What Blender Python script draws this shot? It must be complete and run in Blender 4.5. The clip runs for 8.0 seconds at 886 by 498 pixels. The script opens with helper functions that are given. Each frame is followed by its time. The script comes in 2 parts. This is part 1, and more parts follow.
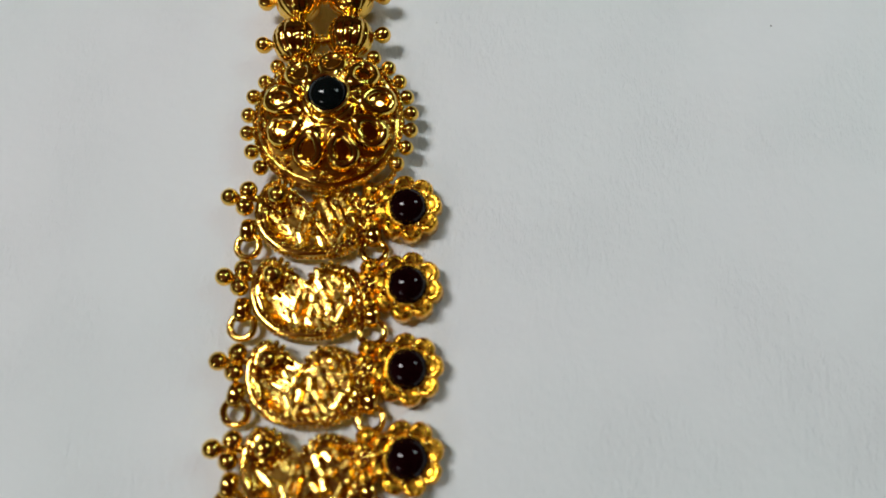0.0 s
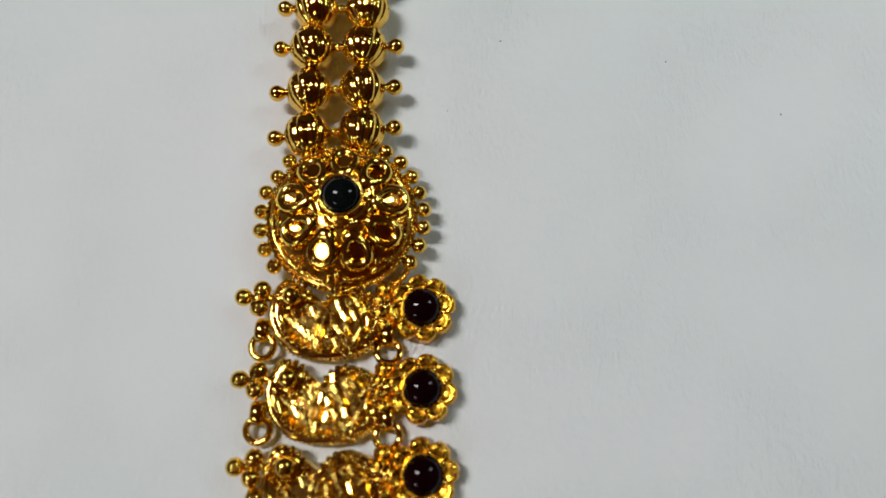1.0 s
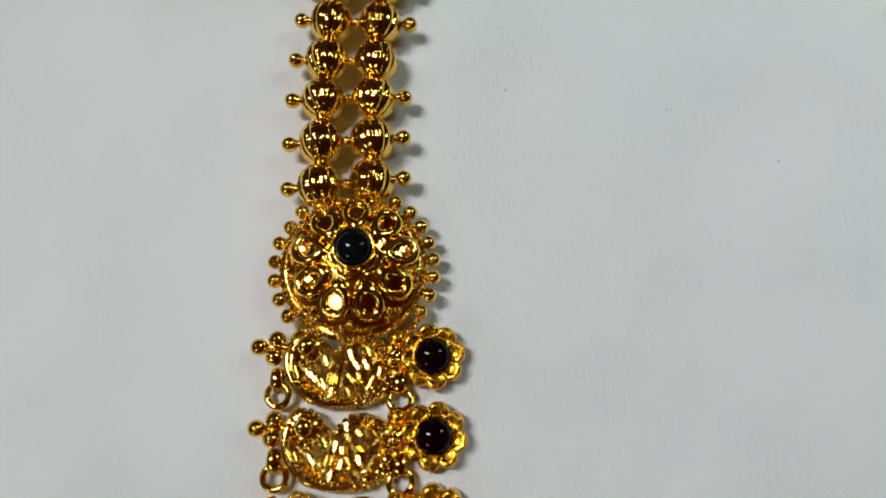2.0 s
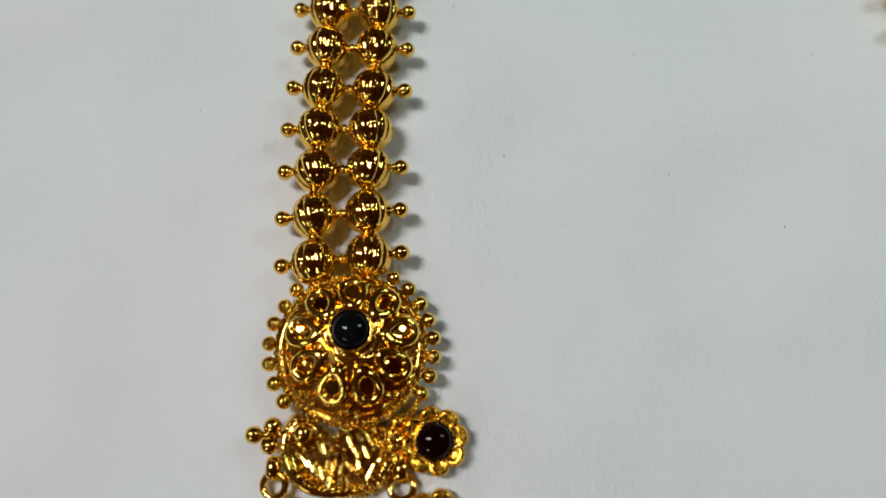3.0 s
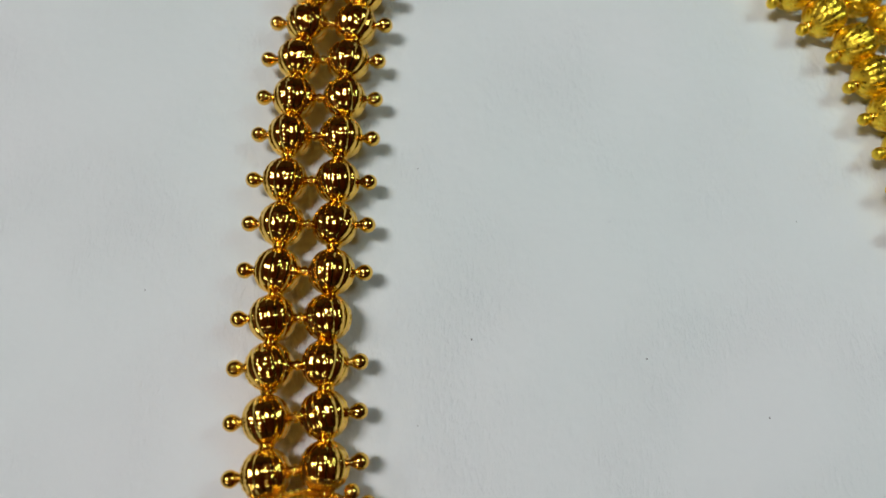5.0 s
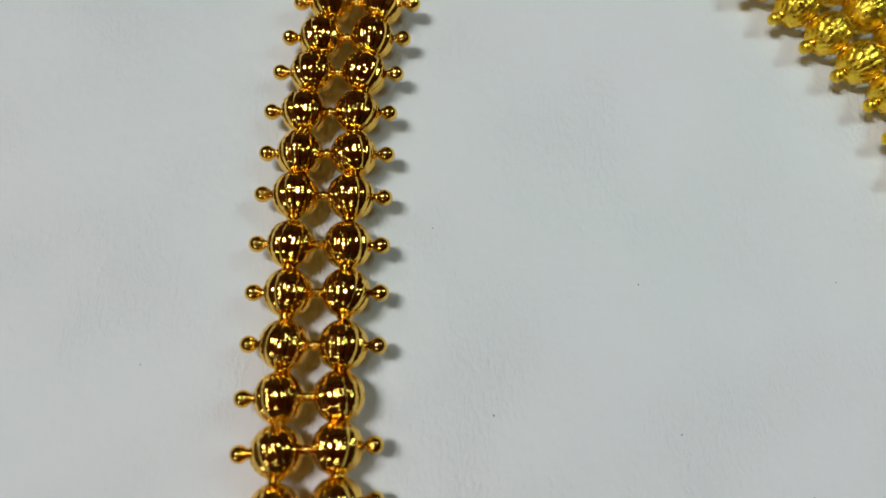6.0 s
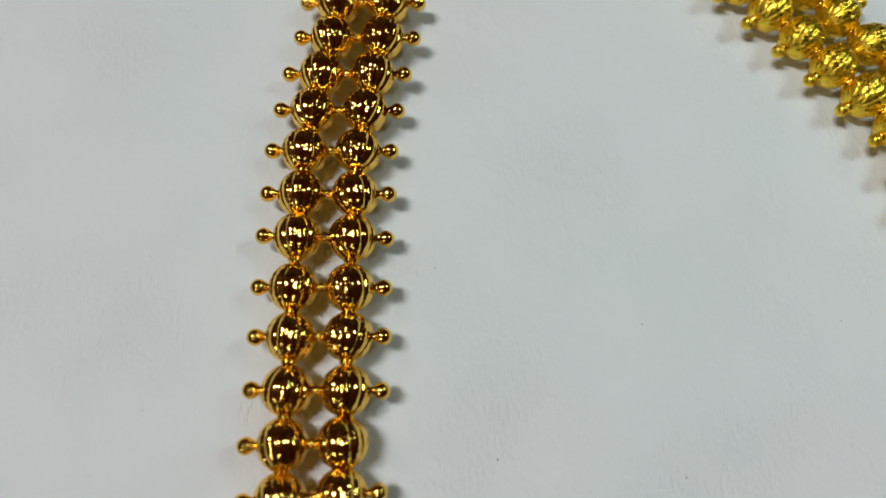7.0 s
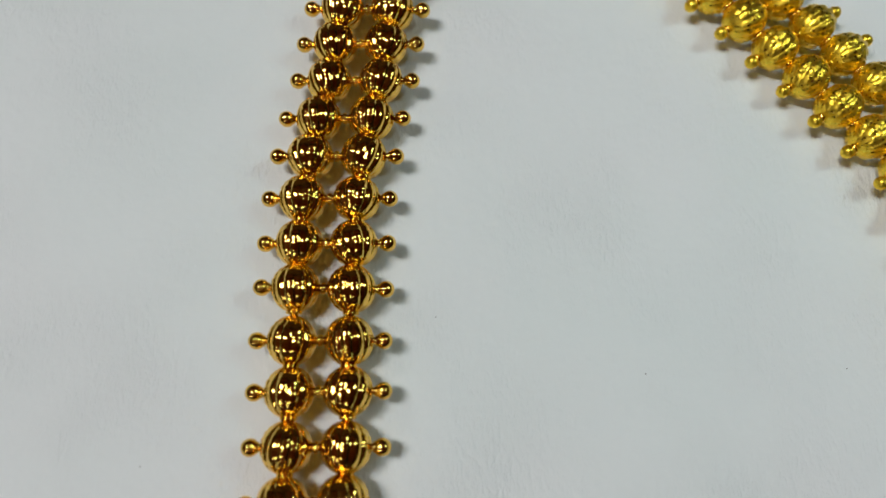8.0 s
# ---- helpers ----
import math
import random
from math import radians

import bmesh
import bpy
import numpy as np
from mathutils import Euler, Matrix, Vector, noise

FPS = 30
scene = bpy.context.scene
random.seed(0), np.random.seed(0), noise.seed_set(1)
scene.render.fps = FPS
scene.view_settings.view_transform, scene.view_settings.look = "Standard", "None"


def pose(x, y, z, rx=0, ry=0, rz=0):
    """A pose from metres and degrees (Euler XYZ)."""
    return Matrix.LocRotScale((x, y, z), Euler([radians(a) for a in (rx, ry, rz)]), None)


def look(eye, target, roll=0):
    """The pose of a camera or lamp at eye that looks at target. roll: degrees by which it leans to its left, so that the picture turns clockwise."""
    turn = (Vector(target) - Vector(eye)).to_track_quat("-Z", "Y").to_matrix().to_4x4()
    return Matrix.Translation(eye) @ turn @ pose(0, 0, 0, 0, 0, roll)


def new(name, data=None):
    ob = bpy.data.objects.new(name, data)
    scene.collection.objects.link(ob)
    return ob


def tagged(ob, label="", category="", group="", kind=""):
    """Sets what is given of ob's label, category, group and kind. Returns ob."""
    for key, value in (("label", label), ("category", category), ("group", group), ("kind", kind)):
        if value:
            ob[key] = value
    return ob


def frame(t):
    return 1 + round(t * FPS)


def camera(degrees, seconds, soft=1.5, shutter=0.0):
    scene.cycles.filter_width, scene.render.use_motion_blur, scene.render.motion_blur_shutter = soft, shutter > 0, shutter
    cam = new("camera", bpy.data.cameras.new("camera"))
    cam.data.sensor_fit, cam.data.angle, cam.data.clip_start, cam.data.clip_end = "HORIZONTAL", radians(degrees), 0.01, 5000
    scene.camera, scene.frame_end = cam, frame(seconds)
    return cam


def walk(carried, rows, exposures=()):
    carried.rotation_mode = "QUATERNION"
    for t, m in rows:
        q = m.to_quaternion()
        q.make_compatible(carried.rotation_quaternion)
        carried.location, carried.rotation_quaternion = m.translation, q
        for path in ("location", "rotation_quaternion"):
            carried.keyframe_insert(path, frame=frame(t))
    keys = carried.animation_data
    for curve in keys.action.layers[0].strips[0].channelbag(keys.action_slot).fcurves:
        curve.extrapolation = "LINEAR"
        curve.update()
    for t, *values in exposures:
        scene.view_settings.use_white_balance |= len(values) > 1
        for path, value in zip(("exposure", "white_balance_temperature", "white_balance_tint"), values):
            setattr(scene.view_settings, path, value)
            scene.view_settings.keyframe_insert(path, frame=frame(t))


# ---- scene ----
cam = camera(67.0, 8.0, soft=1.65)
# a small lens close to its subject: sharp at the main strand, soft further off
cam.data.dof.use_dof = True
cam.data.dof.focus_distance = 0.101
cam.data.dof.aperture_fstop = 10.0
# seconds, place in metres, turn in degrees
ROWS = [
    (0.0, 0.03184, -0.08510, 0.09154, 15.76, 1.10, 2.75),
    (0.5, 0.03020, -0.07713, 0.09264, 15.12, 0.68, 2.79),
    (1.0, 0.02850, -0.07035, 0.09605, 14.86, 0.68, 2.41),
    (1.5, 0.02645, -0.06639, 0.10076, 14.88, 0.58, 2.25),
    (1.7, 0.02645, -0.06635, 0.10078, 14.87, 0.59, 2.25),
    (2.8, 0.02547, -0.05425, 0.10011, 15.53, 0.02, 0.85),
    (3.0, 0.02500, -0.05385, 0.10019, 15.74, 0.05, 0.89),
    (3.5, 0.02750, -0.04381, 0.09968, 14.41, 0.79, 1.10),
    (4.0, 0.03016, -0.03867, 0.10177, 15.56, 0.70, 0.74),
    (4.5, 0.03000, -0.03193, 0.10135, 15.11, 0.52, 0.48),
    (4.7, 0.02947, -0.02942, 0.10201, 15.81, -0.04, 0.41),
    (5.8, 0.02529, -0.01390, 0.09680, 16.28, -1.45, -0.50),
    (6.0, 0.02466, -0.01376, 0.09677, 16.43, -1.33, -0.43),
    (6.5, 0.02419, -0.01175, 0.09806, 16.10, -1.25, -0.52),
    (7.0, 0.02420, -0.00669, 0.09812, 15.79, -1.31, -0.74),
    (7.5, 0.02442, -0.00425, 0.09839, 15.84, -1.30, -0.94),
    (8.0, 0.02417, 0.00182, 0.09897, 15.16, -1.27, -1.08),
]
walk(cam, [(t, pose(x, y, z, rx, ry, rz)) for t, x, y, z, rx, ry, rz in ROWS], [(0.0, 0.05), (3.5, 0.0), (8.0, -0.04)])

# ---- light: a dim room with two ceiling panels and a small lamp close by ----
world = bpy.data.worlds.new("room_air")
scene.world = world
world.use_nodes = True
world.node_tree.nodes["Background"].inputs[0].default_value = (0.75, 0.85, 1.0, 1)
world.node_tree.nodes["Background"].inputs[1].default_value = 0.012
CEILING = 1.17


def panel_lamp(place, size, watts, colour):
    data = bpy.data.lights.new("ceiling_panel", "AREA")
    data.shape, data.size, data.size_y, data.energy, data.color = "RECTANGLE", size[0], size[1], watts, colour
    ob = new("ceiling_panel", data)
    ob.matrix_world = look(place, (place[0] * 0.6, place[1] * 0.6, 0))
    return ob


panel_lamp((-0.50, 0.13, 1.14), (0.15, 0.52), 11.4, (0.983, 0.984, 0.98))
panel_lamp((0.25, 0.09, 0.26), (0.04, 0.10), 0.24, (0.80, 1.0, 1.0))
panel_lamp((-0.84, -1.32, 1.14), (0.36, 0.28), 4.6, (0.98, 0.97, 0.98))


# ---- materials ----
def material(name, colour, rough, metal=0.0):
    mat = bpy.data.materials.new(name)
    mat.use_nodes = True
    bsdf = mat.node_tree.nodes["Principled BSDF"]
    bsdf.inputs["Base Color"].default_value = (*colour, 1)
    bsdf.inputs["Roughness"].default_value = rough
    bsdf.inputs["Metallic"].default_value = metal
    return mat, mat.node_tree, bsdf


def noise_node(tree, scale, detail=3.0, rough=0.55):
    coord = tree.nodes.new("ShaderNodeTexCoord")
    tex = tree.nodes.new("ShaderNodeTexNoise")
    tex.inputs["Scale"].default_value = scale
    tex.inputs["Detail"].default_value = detail
    tex.inputs["Roughness"].default_value = rough
    tree.links.new(coord.outputs["Object"], tex.inputs["Vector"])
    return tex


def ramp(tree, source, low, high, a=0.3, b=0.7):
    node = tree.nodes.new("ShaderNodeValToRGB")
    node.color_ramp.elements[0].position, node.color_ramp.elements[1].position = a, b
    node.color_ramp.elements[0].color, node.color_ramp.elements[1].color = low, high
    tree.links.new(source, node.inputs["Fac"])
    return node.outputs["Color"]


def bump(tree, bsdf, source, strength, distance, before=None):
    node = tree.nodes.new("ShaderNodeBump")
    node.inputs["Strength"].default_value = strength
    node.inputs["Distance"].default_value = distance
    tree.links.new(source, node.inputs["Height"])
    if before:
        tree.links.new(before, node.inputs["Normal"])
    tree.links.new(node.outputs["Normal"], bsdf.inputs["Normal"])
    return node.outputs["Normal"]


def gold(name, colour, rough, dent):
    mat, tree, bsdf = material(name, colour, rough, 1.0)
    wear = noise_node(tree, 900.0, 4.0)
    tone = tuple(c * 0.82 for c in colour)
    tree.links.new(ramp(tree, wear.outputs["Fac"], (*tone, 1), (*colour, 1)), bsdf.inputs["Base Color"])
    fine = noise_node(tree, 2200.0, 2.0)
    low, high = rough * 0.6, rough * 1.7
    tree.links.new(ramp(tree, fine.outputs["Fac"], (low, low, low, 1), (high, high, high, 1)), bsdf.inputs["Roughness"])
    lumps = noise_node(tree, 700.0, 2.0)
    bump(tree, bsdf, lumps.outputs["Fac"], 1.0, dent)
    return mat


GOLD = gold("polished_gold", (1.0, 0.64, 0.12), 0.095, 0.00005)
GOLD_CUT = gold("diamond_cut_gold", (1.0, 0.62, 0.115), 0.075, 0.00006)
GOLD_FROST = gold("frosted_gold", (1.0, 0.70, 0.14), 0.20, 0.00002)
# far strand: same bead gold, made yellower and rougher so its highlights read brighter
GOLD_FAR_BRIGHT = gold("bright_far_gold", (1.0, 0.68, 0.055), 0.30, 0.00005)
GOLD_BLOOM = gold("soft_cast_gold", (1.0, 0.52, 0.04), 0.22, 0.00004)
GOLD_MIRROR = gold("mirror_gold", (1.0, 0.60, 0.10), 0.05, 0.0)
GOLD_DEEP = gold("cast_gold", (1.0, 0.60, 0.10), 0.13, 0.00004)


def cabochon(name, colour):
    mat, tree, bsdf = material(name, colour, 0.04)
    bsdf.inputs["IOR"].default_value = 1.54
    bsdf.inputs["Specular IOR Level"].default_value = 0.15
    cloud = noise_node(tree, 500.0, 3.0)
    tree.links.new(ramp(tree, cloud.outputs["Fac"], (*[c * 0.5 for c in colour], 1), (*colour, 1)), bsdf.inputs["Base Color"])
    scuff = noise_node(tree, 1500.0, 2.0)
    tree.links.new(ramp(tree, scuff.outputs["Fac"], (0.02, 0.02, 0.02, 1), (0.07, 0.07, 0.07, 1)), bsdf.inputs["Roughness"])
    return mat


BLACK_STONE = cabochon("black_stone", (0.004, 0.006, 0.006))
GARNET = cabochon("garnet_stone", (0.009, 0.0012, 0.0018))


def paper_material():
    mat, tree, bsdf = material("white_paper", (0.76, 0.80, 0.80), 0.62)
    bsdf.inputs["Specular IOR Level"].default_value = 0.3
    tint = noise_node(tree, 9.0, 3.0)
    tree.links.new(ramp(tree, tint.outputs["Fac"], (0.735, 0.788, 0.78, 1), (0.782, 0.792, 0.798, 1), 0.36, 0.64), bsdf.inputs["Base Color"])
    fibre = noise_node(tree, 1500.0, 4.0, 0.65)
    turn = tree.nodes.new("ShaderNodeMapping")
    turn.inputs["Rotation"].default_value = (0, 0, radians(28))
    turn.inputs["Scale"].default_value = (1.0, 0.42, 1.0)
    tree.links.new(fibre.inputs["Vector"].links[0].from_socket, turn.inputs["Vector"])
    tree.links.new(turn.outputs["Vector"], fibre.inputs["Vector"])
    first = bump(tree, bsdf, fibre.outputs["Fac"], 0.6, 0.00045)
    patch = noise_node(tree, 45.0, 2.0)
    tree.links.new(ramp(tree, patch.outputs["Fac"], (0.12, 0.12, 0.12, 1), (0.85, 0.85, 0.85, 1), 0.38, 0.64), first.node.inputs["Strength"])
    sheet = noise_node(tree, 130.0, 3.0)
    bump(tree, bsdf, sheet.outputs["Fac"], 0.5, 0.0014, first)
    return mat


PAPER = paper_material()


def plain(name, colour, rough, scale, vary=0.12):
    mat, tree, bsdf = material(name, colour, rough)
    tex = noise_node(tree, scale, 4.0)
    low = tuple(c * (1 - vary) for c in colour)
    tree.links.new(ramp(tree, tex.outputs["Fac"], (*low, 1), (*colour, 1)), bsdf.inputs["Base Color"])
    return mat


SPECK = plain("dust_speck", (0.2, 0.19, 0.18), 0.8, 900.0)
TABLE = plain("table_wood", (0.22, 0.14, 0.08), 0.4, 30.0, 0.4)
# unseen walls and ceiling: browns picked for the dark reflections in the gold
WALL_BROWN = plain("mirrored_wall_brown", (0.12, 0.06, 0.03), 0.8, 3.0)
CEILING_BROWN = plain("mirrored_ceiling_brown", (0.36, 0.10, 0.02), 0.85, 3.0)


# ---- mesh helpers; all shapes are given in millimetres ----
MM = 0.001


def put(x, y, z, rx=0, ry=0, rz=0):
    return pose(x * MM, y * MM, z * MM, rx, ry, rz)


def shape(*pieces):
    """Join (verts, faces) pieces into one."""
    verts, faces = [], []
    for v, f in pieces:
        k = len(verts)
        verts += v
        faces += [tuple(i + k for i in q) for q in f]
    return verts, faces


def moved(piece, x=0, y=0, z=0, rx=0, ry=0, rz=0, scale=(1, 1, 1)):
    m = pose(x, y, z, rx, ry, rz) @ Matrix.Diagonal((*scale, 1))
    return [tuple(m @ Vector(v)) for v in piece[0]], piece[1]


def mesh_of(name, piece, mat, smooth=True):
    data = bpy.data.meshes.new(name)
    data.from_pydata([(x * MM, y * MM, z * MM) for x, y, z in piece[0]], [], piece[1])
    data.materials.append(mat)
    data.polygons.foreach_set("use_smooth", [smooth] * len(data.polygons))
    data.update()
    return data


def part(name, data, parent, m=None, label=""):
    ob = new(name, data)
    ob.parent = parent
    ob.matrix_local = m or Matrix()
    return tagged(ob, label)


def grid(rows, closed_u=True, cap=True):
    """Skin over rings of points, each ring with the same count."""
    n, verts, faces = len(rows[0]), [p for row in rows for p in row], []
    for a in range(len(rows) - 1):
        for b in range(n if closed_u else n - 1):
            c = (b + 1) % n
            faces.append((a * n + b, a * n + c, (a + 1) * n + c, (a + 1) * n + b))
    if cap:
        faces.append(tuple(range(n - 1, -1, -1)))
        faces.append(tuple(range((len(rows) - 1) * n, len(rows) * n)))
    return verts, faces


def lathe(profile, n=20):
    """Turn (radius, height) pairs round z, from the bottom up."""
    return grid([[(r * math.cos(math.tau * k / n), r * math.sin(math.tau * k / n), z) for k in range(n)] for r, z in profile])


def ball(r, n=16, m=9, squash=1.0):
    return lathe([(max(r * math.cos(a), r * 0.02), r * squash * math.sin(a)) for a in (-math.pi / 2 + math.pi * k / m for k in range(m + 1))], n)


def tube(points, r, n=8, closed=False):
    pts, rows = [Vector(p) for p in points], []
    side = Vector((0, 0, 1))
    for k, p in enumerate(pts):
        a = pts[k - 1] if k or closed else p
        b = pts[(k + 1) % len(pts)] if k + 1 < len(pts) or closed else p
        d = (b - a).normalized()
        u = d.cross(side)
        u = u.normalized() if u.length > 1e-4 else Vector((1, 0, 0))
        w = u.cross(d)
        rad = r(k / max(1, len(pts) - 1)) if callable(r) else r
        rows.append([tuple(p + rad * (math.cos(math.tau * j / n) * u + math.sin(math.tau * j / n) * w)) for j in range(n)])
    if closed:
        rows.append(rows[0])
    return grid(rows, cap=not closed)


def circle(r, n, z=0.0, sy=1.0):
    return [(r * math.cos(math.tau * k / n), r * sy * math.sin(math.tau * k / n), z) for k in range(n)]


# ---- an added room and tabletop, out of view, mirrored only in the gold ----
def box_room():
    def slab(name, x0, y0, z0, x1, y1, z1, mat):
        v = [(x * 1000, y * 1000, z * 1000) for x in (x0, x1) for y in (y0, y1) for z in (z0, z1)]
        f = [(0, 1, 3, 2), (4, 6, 7, 5), (0, 4, 5, 1), (2, 3, 7, 6), (0, 2, 6, 4), (1, 5, 7, 3)]
        return tagged(new(name, mesh_of(name, (v, f), mat, False)), kind="structure")

    slab("tabletop", -1.3, -1.7, -0.04, 1.3, 1.2, -0.002, TABLE)
    slab("unseen_ceiling", -1.3, -1.7, CEILING, 1.3, 1.2, CEILING + 0.05, CEILING_BROWN)
    slab("unseen_wall_west", -1.35, -1.7, -0.04, -1.3, 1.2, CEILING, WALL_BROWN)
    slab("unseen_wall_east", 1.3, -1.7, -0.04, 1.35, 1.2, CEILING, WALL_BROWN)
    slab("unseen_wall_north", -1.3, 1.2, -0.04, 1.3, 1.25, CEILING, WALL_BROWN)
    slab("unseen_wall_south", -1.3, -1.75, -0.04, 1.3, -1.7, CEILING, WALL_BROWN)


box_room()


def paper_height(x, y):
    """Faint waves and one short soft crease."""
    z = 0.22 * noise.noise((x * 0.022, y * 0.018, 3.0)) + 0.10 * noise.noise((x * 0.06, y * 0.05, 9.0))
    crease = x - 61.0 + 0.42 * y
    along = math.exp(-((y - 2.0) / 24.0) ** 4)
    return z - 0.25 + 0.24 * along * math.exp(-(crease / 2.4) ** 2)


def paper_sheet():
    """A large sheet resting on the table."""
    nx, ny, x0, x1, y0, y1 = 230, 250, -150.0, 230.0, -220.0, 200.0
    verts = []
    for j in range(ny + 1):
        for i in range(nx + 1):
            x, y = x0 + (x1 - x0) * i / nx, y0 + (y1 - y0) * j / ny
            verts.append((x, y, paper_height(x, y)))
    n = nx + 1
    faces = [(j * n + i, j * n + i + 1, (j + 1) * n + i + 1, (j + 1) * n + i) for j in range(ny) for i in range(nx)]
    low = len(verts)
    edge = [i for i in range(n)] + [j * n + nx for j in range(1, ny + 1)] + [ny * n + i for i in range(nx - 1, -1, -1)] + [j * n for j in range(ny - 1, 0, -1)]
    verts += [(verts[i][0], verts[i][1], -1.2) for i in edge]
    faces += [(edge[k], low + k, low + (k + 1) % len(edge), edge[(k + 1) % len(edge)]) for k in range(len(edge))]
    faces.append(tuple(low + k for k in range(len(edge))))
    sheet = tagged(new("paper_sheet", mesh_of("paper_sheet", (verts, faces), PAPER)), "large white paper sheet with faint waves and specks, on the table", "paper")
    rng = random.Random(5)
    spots = ((60.6, -12.5), (34.1, -9.7), (26.1, -22.4), (78.1, -21.1), (25.6, 18.1), (86.5, 9.5), (56.3, 9.2), (-16.1, -2.3))
    for x, y in spots:
        crumb = moved(ball(0.07 + 0.05 * rng.random(), 8, 5), scale=(1.2, 0.8 + rng.random(), 0.5), rz=rng.random() * 180)
        part("speck", mesh_of("speck", crumb, SPECK), sheet, put(x, y, paper_height(x, y) + 0.02), "dark speck of dust")
    return sheet


paper_sheet()

necklace = tagged(new("necklace"), "gold necklace of ribbed beads, crescents and dark stones on paper", "necklace")


# ---- ribbed bead strands ----
def melon_bead(radius=3.54, half=3.62, ribs=12, per=8, lats=48, lumps=0.0):
    """A ribbed bead, its axis along y: smooth bowed panels between narrow milled ribs."""
    rows = []
    for a in range(lats + 1):
        lat = -math.pi / 2 + math.pi * a / lats
        fade = min(1.0, 1.5 * math.cos(lat))
        ring = []
        for b in range(ribs * per):
            lon = math.tau * b / (ribs * per)
            u = 2 * ((b % per) / per - 0.5)
            rib = b // per
            dip = 0.085 * abs(u) ** 2.6
            if rib % 3:
                dip += 0.016 * math.sin(23 * lat + 1.9 * rib) * (1 - u * u)
            else:
                dip += 0.020 * (1 - u * u)
            dip += lumps * noise.noise((3.1 * math.cos(lon), 4.5 * lat, 3.1 * math.sin(lon)))
            r = max(radius * math.cos(lat) * (1 - dip * fade), 0.42)
            ring.append((r * math.cos(lon), half * math.sin(lat), -r * math.sin(lon)))
        rows.append(ring)
    return grid(rows)


BEAD = mesh_of("bead", melon_bead(), GOLD_CUT)
FAR_BEAD = mesh_of("bead", melon_bead(3.6, 3.66, 12, 8, 40, 0.05), GOLD_FAR_BRIGHT)
PIN = mesh_of("pin_ball", ball(1.26, 18, 11), GOLD_CUT)
FAR_PIN = mesh_of("pin_ball", ball(1.12, 18, 11), GOLD_FAR_BRIGHT)
STEM_PROFILE = [(2.0, -0.75), (1.45, -0.3), (0.95, 0.1), (0.68, 0.35), (0.52, 0.55), (0.80, 0.68), (0.80, 0.92), (0.52, 1.05), (0.52, 1.7)]
STEM = mesh_of("stem", moved(lathe(STEM_PROFILE, 12), ry=90), GOLD_CUT)
SPACER = shape(moved(lathe([(2.2, -1.4), (1.7, -1.05), (1.15, -0.72), (0.72, -0.5), (0.62, -0.4), (0.86, -0.28), (0.86, 0.28), (0.62, 0.4), (0.72, 0.5), (1.15, 0.72), (1.7, 1.05), (2.2, 1.4)], 16), ry=90))
LINK = mesh_of("bead_link", SPACER, GOLD_CUT)
EYE_RING = mesh_of("connector_ring", shape(moved(ball(0.78, 12, 7), 0, 0, 0.0), moved(tube(circle(0.98, 16), 0.27, 7, True), 0, 0, 0, 90, 0, 0)), GOLD_CUT)


def bead_row(x, y, turn, height=3.4, missing=False, size=1.0, bead=BEAD):
    rng = random.Random(int(x * 31 + y * 17))
    link = part("bead_link", LINK, necklace, put(x, y, height * size, rng.uniform(-3, 3), 0, turn) @ Matrix.Diagonal((size, size, size, 1)))
    for side in (-1, 1):
        part("bead", bead, link, put(side * 4.05, 0, 0, rng.uniform(-14, 14), rng.uniform(0, 90), rng.uniform(-13, 13) + (0 if bead is BEAD else 90)))
        part("connector_ring", EYE_RING, link, put(side * 4.05, -3.6, 0.1))
        if side == 1 and missing:
            part("stem", STEM, link, put(side * 7.0, 0, 0) @ Matrix.Diagonal((0.35, 1, 1, 1)))
            continue
        part("stem", STEM, link, put(side * 7.15, 0, 0, 0, 0, 0 if side > 0 else 180))
        part("pin_ball", PIN if bead is BEAD else FAR_PIN, link, put(side * 9.0, 0, 0))
    return link


STRAND = (
    (9.36, -28.45, 7.6), (8.93, -21.34, 5.4), (8.75, -14.05, 3.4), (8.70, -7.2, 1.2), (8.95, -0.13, -0.8), (9.10, 7.3, -0.2),
    (9.13, 14.4, -0.8), (9.37, 21.97, -1.7), (9.64, 28.73, -0.5), (9.91, 35.7, -0.5), (10.87, 42.55, -0.5), (11.93, 48.87, 0.0),
    (13.4, 55.4, -0.2), (14.2, 61.9, 0.0), (15.2, 68.3, -1.0), (16.4, 74.8, -3.0), (17.8, 81.2, -5.0),
)
for n, (x, y, turn) in enumerate(STRAND):
    bead_row(x, y, turn, missing=(n == 3))
for n in range(-2, 7):
    bead_row(76.3 + 4.33 * n, 73.5 - 5.27 * n, 31.0, size=0.98, bead=FAR_BEAD)
for x, y, turn in ((105.2, 35.6, 25.0), (107.1, 29.0, 19.0), (108.6, 22.4, 15.0), (109.8, 15.8, 12.0), (110.8, 9.0, 9.0)):
    bead_row(x - 0.6, y - 0.2, turn, size=0.98, bead=FAR_BEAD)


# ---- the round medallion ----
def petal_outline(n=28, wide=2.15, length=5.0, taper=0.30):
    """A drop: round towards +y, narrow towards -y."""
    return [(wide * math.cos(a) * (1 - taper + taper * math.sin(a)), length / 2 * math.sin(a)) for a in (math.tau * k / n for k in range(n))]


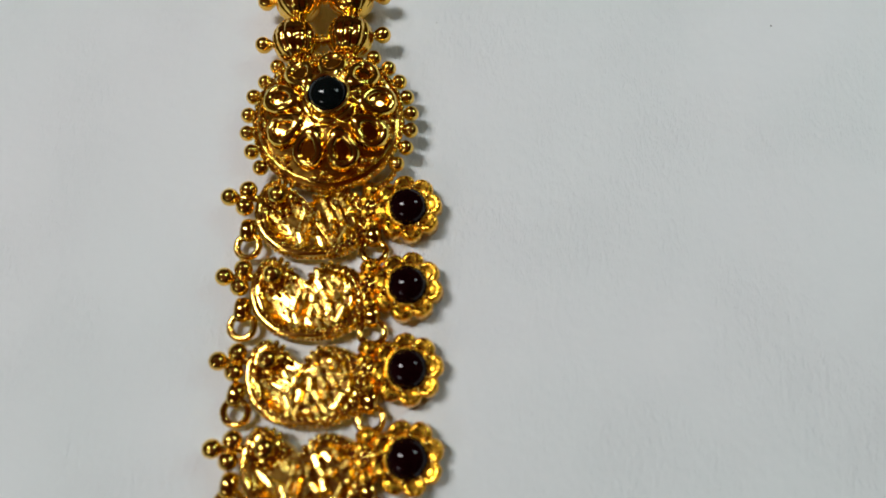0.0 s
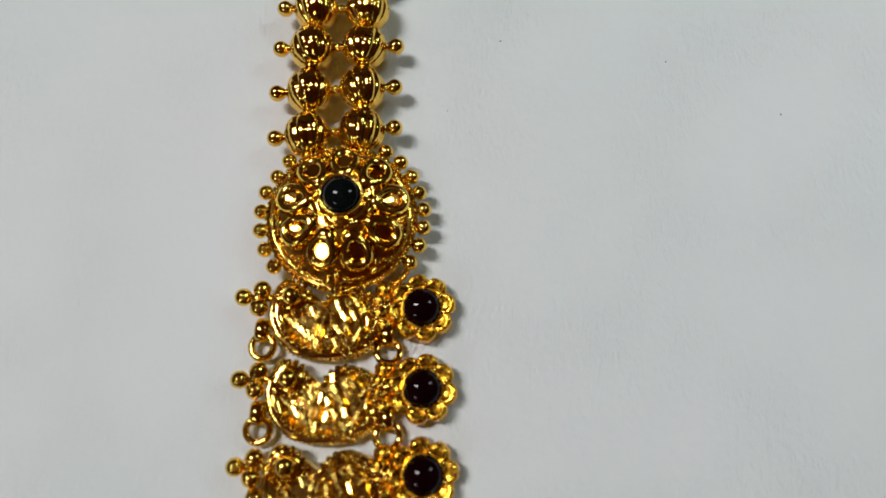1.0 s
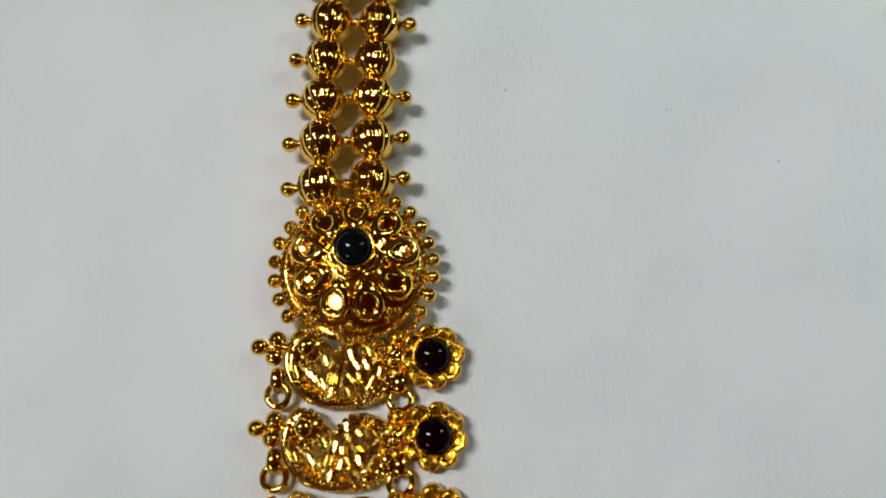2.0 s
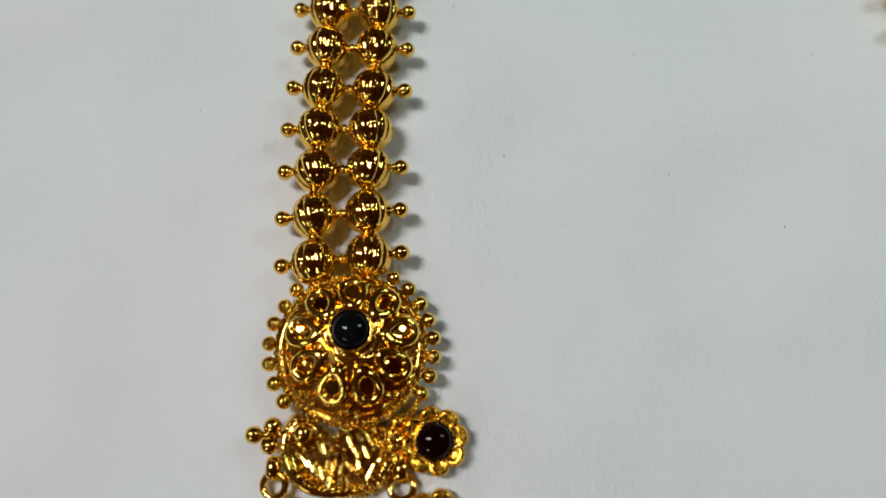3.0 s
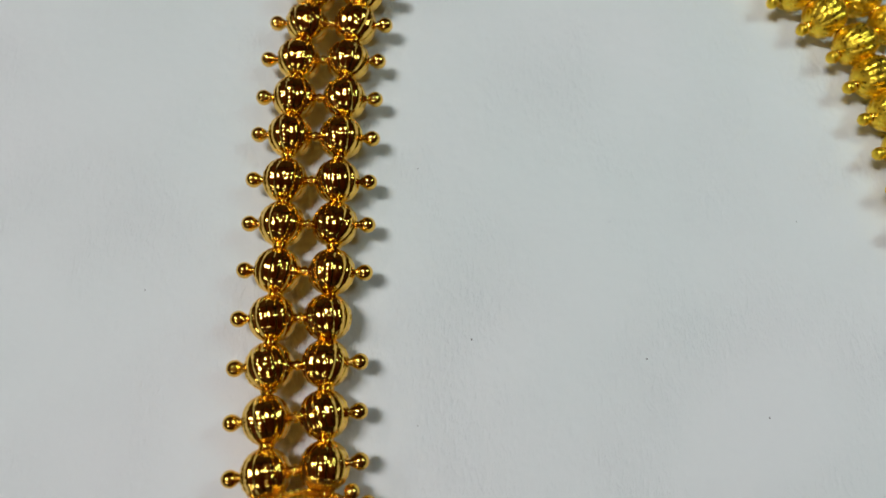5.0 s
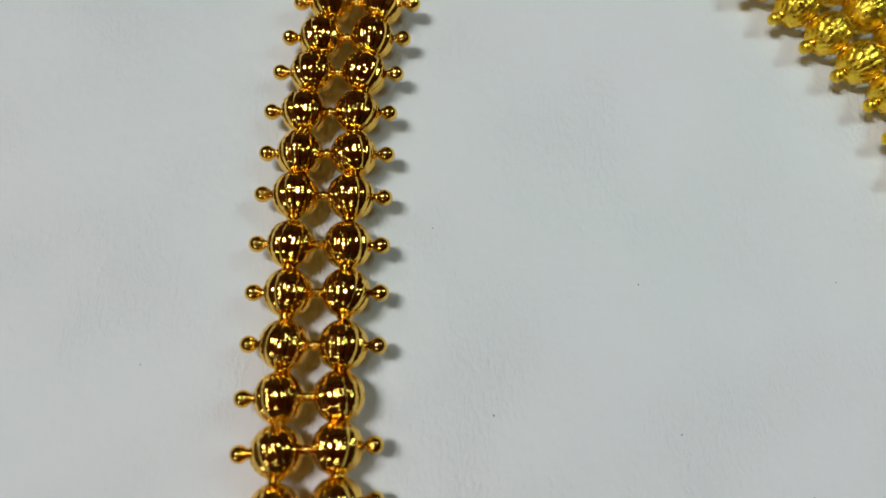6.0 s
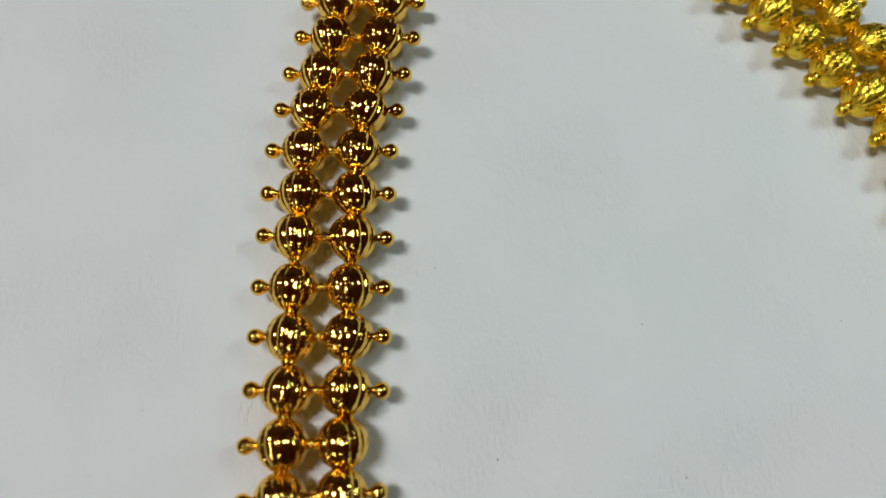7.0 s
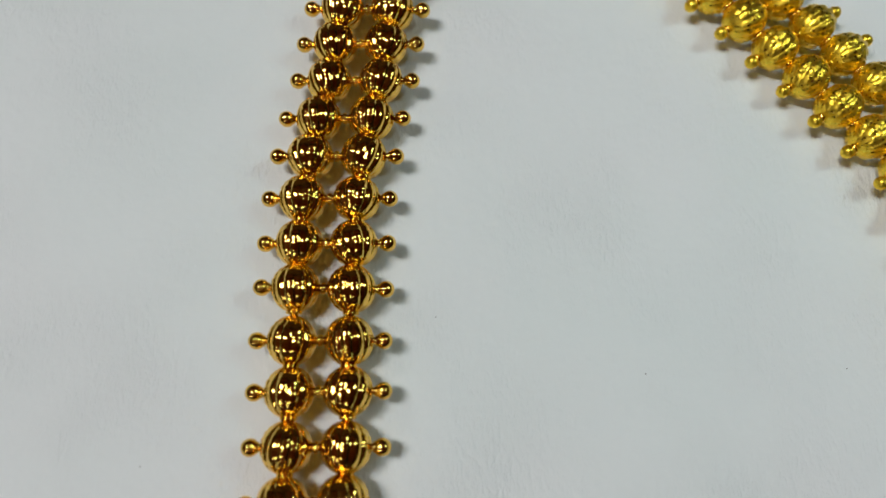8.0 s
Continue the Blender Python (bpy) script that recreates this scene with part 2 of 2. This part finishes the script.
def petal_cup():
    out = petal_outline(28, 2.62, 5.7, 0.20)
    rows = []
    for s, z, shift in ((1.16, -2.2, 0), (1.15, -0.6, 0), (1.11, 0.0, 0), (1.02, 0.44, 0), (0.90, 0.74, 0.02), (0.76, 0.86, 0.06), (0.62, 0.78, 0.12), (0.51, 0.50, 0.18), (0.45, 0.16, 0.22), (0.42, 0.03, 0.24), (0.36, 0.0, 0.26), (0.2, -0.02, 0.28), (0.04, -0.02, 0.3)):
        rows.append([(x * s, y * s + shift, z) for x, y in out])
    return grid(rows)


def medallion():
    plate = shape(lathe([(9.6, -1.0), (10.7, -0.6), (11.0, 0.1), (10.5, 0.8), (9.2, 1.0), (7.5, 1.7), (5.5, 2.6), (4.2, 3.3), (0.3, 3.4)], 64))
    base = part("medallion", mesh_of("medallion", plate, GOLD_DEEP), necklace, put(11.5, -41.75, 3.05, 0.5, 0, 0), "round gold medallion with a black centre stone")
    rng = random.Random(2)
    part("rim_wire", mesh_of("rim_wire", tube(circle(9.9, 96, 1.35, 0.98), 0.27, 8, True), GOLD), base)
    twist = [moved(ball(0.42, 8, 5), 10.75 * math.cos(a), 10.75 * math.sin(a), 0.75) for a in (math.tau * k / 84 for k in range(84))]
    tagged(part("granulated_rim", mesh_of("granulated_rim", shape(*twist), GOLD), base), kind="stuff")
    grain = mesh_of("granule", shape(ball(1.16, 16, 9), moved(lathe([(0.6, 0), (0.6, 1.8)], 8), 0, 0, 0, 0, -90)), GOLD)
    angles = [135 + 14.0 * k for k in range(7)] + [61.5 - 13.2 * k for k in range(8)]
    for a in angles:
        r = 11.95 + rng.uniform(-0.12, 0.12)
        part("granule", grain, base, put(r * math.cos(radians(a)), r * math.sin(radians(a)), rng.uniform(-0.2, 0.2), 0, 0, a))
    cup = mesh_of("petal", petal_cup(), GOLD)
    facet = mesh_of("petal_facet", lathe([(0.72, -0.4), (0.86, -0.05), (0.78, 0.08), (0.05, 0.14)], 10), GOLD_CUT, False)
    dark_facet = mesh_of("petal_facet", moved(lathe([(1.1, -0.3), (1.12, 0.0), (1.04, 0.06), (0.03, 0.06)], 20), scale=(0.95, 1.12, 1)), GOLD_MIRROR, False)
    small = mesh_of("small_granule", ball(0.55, 10, 7), GOLD)
    for k in range(9):
        a = 91 - 40 * k
        c, s = math.cos(radians(a)), math.sin(radians(a))
        lean = 31 if k == 5 else 22
        m = put(6.8 * c + 0.3, 6.6 * s + 0.9, 2.75, -lean * s, lean * c, 0) @ put(0, 0, 0, 0, 0, a - 90)
        petal = part("petal", cup, base, m @ put(0, 0, rng.uniform(-0.1, 0.1), rng.uniform(-6, 6), rng.uniform(-6, 6), rng.uniform(-4, 4)))
        if k not in (1, 2, 6, 7):
            part("petal_facet", dark_facet, base, m @ put(0, 0.3, 0.12))
        else:
            tip = {1: (-9, 12), 2: (5, -8.6), 6: (6.2, -5.0), 7: (3.4, -4.8)}[k]
            spot = m @ Vector((0, 0.0006, 0.00022))
            part("petal_facet", facet, base, put(spot.x * 1000, spot.y * 1000, spot.z * 1000, tip[0], tip[1], 0))
        for d in (-1, 0, 1):
            b = radians(a + 20 + d * 7)
            rr = 8.75 if d == 0 else 9.45
            part("small_granule", small, base, put(rr * math.cos(b), rr * math.sin(b), 1.9 if d == 0 else 1.45))
    scallop = []
    for r, z in ((3.4, 2.2), (4.05, 3.0), (4.42, 3.7), (4.52, 4.05), (4.45, 4.25), (4.28, 4.25), (4.05, 4.05), (3.75, 3.92), (3.45, 4.0), (3.3, 4.5), (3.22, 5.2), (3.08, 5.5), (2.9, 5.52), (2.74, 5.25), (0.2, 5.1)):
        ring = []
        for k in range(120):
            t = math.tau * k / 120
            lobe = abs(math.sin(3 * t + 0.5)) ** 0.6
            wide = (0.84 + 0.21 * lobe) if r > 3.5 else 0.98
            ring.append((r * wide * math.cos(t), r * wide * math.sin(t), z + (0.35 * (lobe - 0.7) if r > 3.5 else 0)))
        scallop.append(ring)
    part("stone_collar", mesh_of("stone_collar", grid(scallop), GOLD), base, put(0.35, 2.15, -0.4))
    dome = lathe([(2.80, 5.2), (2.78, 5.45), (2.58, 5.95), (2.2, 6.45), (1.65, 6.85), (0.95, 7.12), (0.35, 7.22), (0.04, 7.23)], 40)
    part("stone", mesh_of("stone", dome, BLACK_STONE), base, put(0.35, 2.15, -0.8), "polished black cabochon stone")
    return base


medallion()

# ---- crescent links with flowers ----
OUTLINE = ((0, 7.9), (30, 7.2), (60, 5.7), (75, 4.9), (92, 3.6), (108, 2.5), (122, 2.6), (134, 4.6), (142, 7.6), (146, 8.6), (156, 8.75), (168, 8.6), (182, 8.4), (203, 7.8), (226, 6.9), (250, 6.0), (270, 5.6), (290, 5.7), (315, 6.5), (340, 7.4), (360, 7.9))


def reach(deg):
    deg %= 360
    for (a, ra), (b, rb) in zip(OUTLINE, OUTLINE[1:]):
        if a <= deg <= b:
            f = (deg - a) / (b - a)
            return ra + (rb - ra) * f * f * (3 - 2 * f) * 0.5 + (rb - ra) * f * 0.5
    return 7.5


def at_rim(deg, s=1.0, z=0.0):
    r = reach(deg) * s
    return r * math.cos(radians(deg)), r * math.sin(radians(deg)), z


def dome_height(x, y):
    s = min(1.0, math.hypot(x, y) / reach(math.degrees(math.atan2(y, x))))
    return 2.25 + 0.75 * (1 - s ** 2.2)


def bar(x, y, length, width, angle, tall=0.8, tilt=(0, 0)):
    """A cut ridge: steep sides and a flat, tipped top with a bevel."""
    a, b = length / 2, width / 2
    loop = ((-1, -0.45), (-0.8, -1), (0.8, -1), (1, -0.45), (1, 0.45), (0.8, 1), (-0.8, 1), (-1, 0.45))
    rows = [[(u * a * f, v * b * f, z) for u, v in loop] for f, z in ((1.10, -0.9), (1.0, tall * 0.66), (0.90, tall * 0.88), (0.72, tall))]
    return moved(moved(grid(rows), rz=angle), x, y, dome_height(x, y) - 0.35, tilt[0], tilt[1])


def even_rim(start, stop, s, gap):
    """Angles round the crescent's edge that lie about gap apart."""
    out, deg, last = [], start, None
    while deg < stop:
        p = Vector(at_rim(deg, s))
        if last is None or (p - last).length >= gap:
            out.append(deg)
            last = p
        deg += 0.5
    return out


def crescent_mesh():
    rows = []
    for s, z in ((0.90, 0.3), (1.02, 0.5), (1.05, 1.2), (1.03, 1.9), (0.985, 2.5), (0.92, 2.8), (0.85, 2.85), (0.80, 2.75), (0.77, 2.35)):
        rows.append([at_rim(d, s, z) for d in range(0, 360, 4)])
    for s in (0.73, 0.66, 0.54, 0.42, 0.3, 0.18, 0.03):
        rows.append([at_rim(d, s, 1.85) for d in range(0, 360, 4)])
    return grid(rows)


def relief_mesh(seed):
    """Fan strokes, a ladder, chunky cuts and slim curved strokes, all kept inside the rim."""
    rng = random.Random(seed)
    bars = []

    def stroke(x, y, length, width, angle, tall=0.8):
        if math.hypot(x, y) < 0.72 * reach(math.degrees(math.atan2(y, x))) and math.hypot(x + 5.4, y - 2.2) > 2.5:
            bars.append(bar(x, y, length, width * 0.80, angle, tall, (rng.uniform(-12, 6), rng.uniform(-17, 6))))

    for k in range(6):
        stroke(-5.3 + 0.78 * k, -1.2 - 0.42 * k, 2.3, 0.52, -38 - 6 * k)
    for k in range(4):
        stroke(-3.6 + 0.72 * k, 0.5 - 0.05 * k, 1.9, 0.52, -48 - 7 * k)
    for x in (-1.75, -0.85):
        for k in range(3):
            stroke(x + 0.13 * k, -3.9 + 2.0 * k, 1.9, 0.58, 84)
    for x, y, turn in ((0.5, -4.0, 96), (1.7, -3.6, 118), (3.0, -3.3, 135), (0.4, -2.2, 78), (1.6, -1.7, 128), (2.9, -1.4, 112), (0.5, -0.2, 100), (2.2, 0.2, 132), (3.5, 0.4, 116), (1.2, 1.5, 124), (2.5, 2.1, 140), (0.6, 3.0, 100), (3.6, 2.4, 120)):
        stroke(x + rng.uniform(-0.15, 0.15), y + rng.uniform(-0.15, 0.15), rng.uniform(1.5, 2.1), rng.uniform(0.66, 0.86), turn + rng.uniform(-8, 8), 1.0)
    for k in range(3):
        stroke(4.5 + 0.92 * k, -2.0 + 0.7 * k, 3.0 - 0.4 * k, 0.52, 70 + 5 * k)
        stroke(4.9 + 0.8 * k, 1.5 + 0.1 * k, 1.8, 0.50, 60 + 9 * k)
    return shape(*bars)


CRESCENT = mesh_of("crescent_plate", crescent_mesh(), GOLD)
BORDER = mesh_of("granulated_border", shape(
    *[moved(ball(0.42, 10, 7), *at_rim(d, 0.845, 2.95)) for d in even_rim(205, 445, 0.845, 0.98)],
    *[moved(ball(0.46, 10, 7), *at_rim(d, 0.95, 2.75)) for d in even_rim(300, 462, 0.95, 1.05)],
    *[moved(ball(0.27, 8, 5), *at_rim(d, 1.04, 1.75)) for d in even_rim(196, 348, 1.04, 0.62)]), GOLD)
BAND = mesh_of("smooth_band", tube([at_rim(d, 0.945, 2.65) for d in range(142, 304, 4)], lambda f: 0.28 + 0.38 * math.sin(math.pi * f), 10), GOLD)
BOSS = mesh_of("boss", shape(ball(1.48, 20, 11), lathe([(1.8, -1.6), (1.95, -1.1), (1.7, -0.75), (1.1, -0.7), (0.1, -0.7)], 24)), GOLD)
BOSS_RING = mesh_of("boss_ring", shape(*[moved(ball(0.46, 9, 6), 2.35 * math.cos(a), 2.35 * math.sin(a), -0.8) for a in (math.tau * k / 14 for k in range(14))]), GOLD)
TREFOIL = mesh_of("trefoil_ball", ball(1.3, 18, 11), GOLD)
RING = mesh_of("jump_ring", tube(circle(1.65, 28), 0.52, 9, True), GOLD)
STRAP = mesh_of("strap_loop", moved(tube([(0, 1.4 * math.cos(a), 1.0 * math.sin(a)) for a in (math.tau * k / 18 for k in range(18))], 0.36, 8, True), scale=(2.6, 1, 1)), GOLD)


def flower_parts():
    petal = mesh_of("flower_petal", moved(grid([[(x * s, y * s, z) for x, y in petal_outline(22, 1.85, 3.4, 0.28)] for s, z in ((0.95, -2.0), (1.05, -0.7), (1.08, 0.0), (1.03, 0.42), (0.92, 0.66), (0.78, 0.70), (0.62, 0.60), (0.42, 0.50), (0.2, 0.46), (0.06, 0.45))])), GOLD_BLOOM)
    cup = mesh_of("flower_cup", lathe([(2.4, -2.2), (3.8, -1.6), (4.2, -0.6), (3.5, 0.2), (3.05, 0.6), (2.95, 1.0), (2.8, 1.2), (2.6, 1.0), (0.2, 0.9)], 32), GOLD_BLOOM)
    dome = mesh_of("stone", lathe([(2.70, 0.9), (2.68, 1.25), (2.46, 1.75), (2.08, 2.25), (1.55, 2.62), (0.92, 2.86), (0.32, 2.95), (0.04, 2.96)], 40), GARNET)
    seed = mesh_of("claw", ball(0.42, 10, 6), GOLD)
    return petal, cup, dome, seed


PETAL, CUP, GARNET_DOME, CLAW = flower_parts()
BAIL_LOBE = mesh_of("bail_lobe", moved(ball(1.0, 16, 10), scale=(1.15, 0.9, 1.0)), GOLD_BLOOM)


def crescent_unit(k):
    rng = random.Random(40 + k)
    ox, oy = 10.6 + 0.75 * k, -56.2 - 11.35 * k
    plate = part("crescent_plate", CRESCENT, necklace, put(ox, oy, 0, rng.uniform(-2, 2), rng.uniform(-2, 2), -3 + rng.uniform(-1.5, 1.5)), "crescent gold plate with cut ribs")
    tagged(part("granulated_border", BORDER, plate), kind="stuff")
    part("smooth_band", BAND, plate)
    tagged(part("cut_relief", mesh_of("cut_relief", relief_mesh(k), GOLD_FROST, False), plate), kind="stuff")
    part("boss", BOSS, plate, put(-5.4, 2.2, 3.7))
    tagged(part("boss_ring", BOSS_RING, plate, put(-5.4, 2.2, 3.7)), kind="stuff")
    for x, y in ((-12.35, 1.35), (-9.95, 2.75), (-9.95, 0.15)):
        part("trefoil_ball", TREFOIL, plate, put(x, y, 2.7))
    part("trefoil_stem", mesh_of("trefoil_stem", tube([(-12.35, 1.35, 2.5), (-9.6, 1.6, 2.4), (-8.0, 1.9, 2.2)], 0.6, 8), GOLD), plate)
    fx, fy = 23.7 + 0.65 * k, -54.3 - 11.2 * k
    spin = rng.uniform(0, 40)
    flower = part("flower_cup", CUP, necklace, put(fx, fy, 2.25, rng.uniform(-3, 3), rng.uniform(-3, 3), spin), "gold flower cup holding a dark garnet stone")
    for j in range(8):
        a = 45 * j
        c, s = math.cos(radians(a)), math.sin(radians(a))
        part("flower_petal", PETAL, flower, put(3.0 * c, 3.0 * s, 0.1, 12 * s, -12 * c, 0) @ put(0, 0, 0, 0, 0, a - 90))
        b = radians(a + 22.5)
        part("claw", CLAW, flower, put(3.05 * math.cos(b), 3.05 * math.sin(b), 0.85))
    for x, y, r in ((-5.3, 2.5, 1.35), (-5.9, 0.9, 1.3), (-5.8, -0.9, 1.35), (-5.1, -2.6, 1.4)):
        part("bail_lobe", BAIL_LOBE, flower, put(0, 0, 0, 0, 0, -spin) @ put(x, y, -0.6) @ Matrix.Diagonal((r, r, r, 1)))
    part("stone", GARNET_DOME, flower, None, "polished dark garnet cabochon")
    part("neck_loop", mesh_of("neck_loop", shape(tube([(-3.6, 0, -0.5), (-6.2, -0.2, -0.4)], 1.25, 12), moved(tube(circle(1.35, 18), 0.34, 7, True), -4.7, 0, -0.4, 0, 90, 0), moved(tube(circle(1.35, 18), 0.34, 7, True), -5.6, 0, -0.4, 0, 90, 0)), GOLD), necklace, put(fx, fy, 2.25))
    for x, y in ((1.5, -60.6), (19.3, -60.6)):
        part("jump_ring", RING, necklace, put(x + 0.62 * k, y - 11.35 * k, 1.6, rng.uniform(-12, 12), rng.uniform(-12, 12), rng.uniform(0, 90)))
        part("strap_loop", STRAP, necklace, put(x + 0.62 * k - 0.2, y + 2.3 - 11.35 * k, 1.7, 0, 0, rng.uniform(-8, 8)))


for k in range(5):
    crescent_unit(k)

# the beaded loop that ties the medallion to the first flower
loop = [moved(ball(0.45, 9, 6), 18.3 + 3.3 * math.cos(radians(d)), -47.9 + 3.3 * math.sin(radians(d)), 2.2) for d in range(-120, 20, 14)]
tagged(part("beaded_loop", mesh_of("beaded_loop", shape(*loop, tube([(18.3 + 3.0 * math.cos(radians(d)), -47.9 + 3.0 * math.sin(radians(d)), 1.9) for d in range(-125, 25, 10)], 0.4, 8)), GOLD), necklace), kind="stuff")
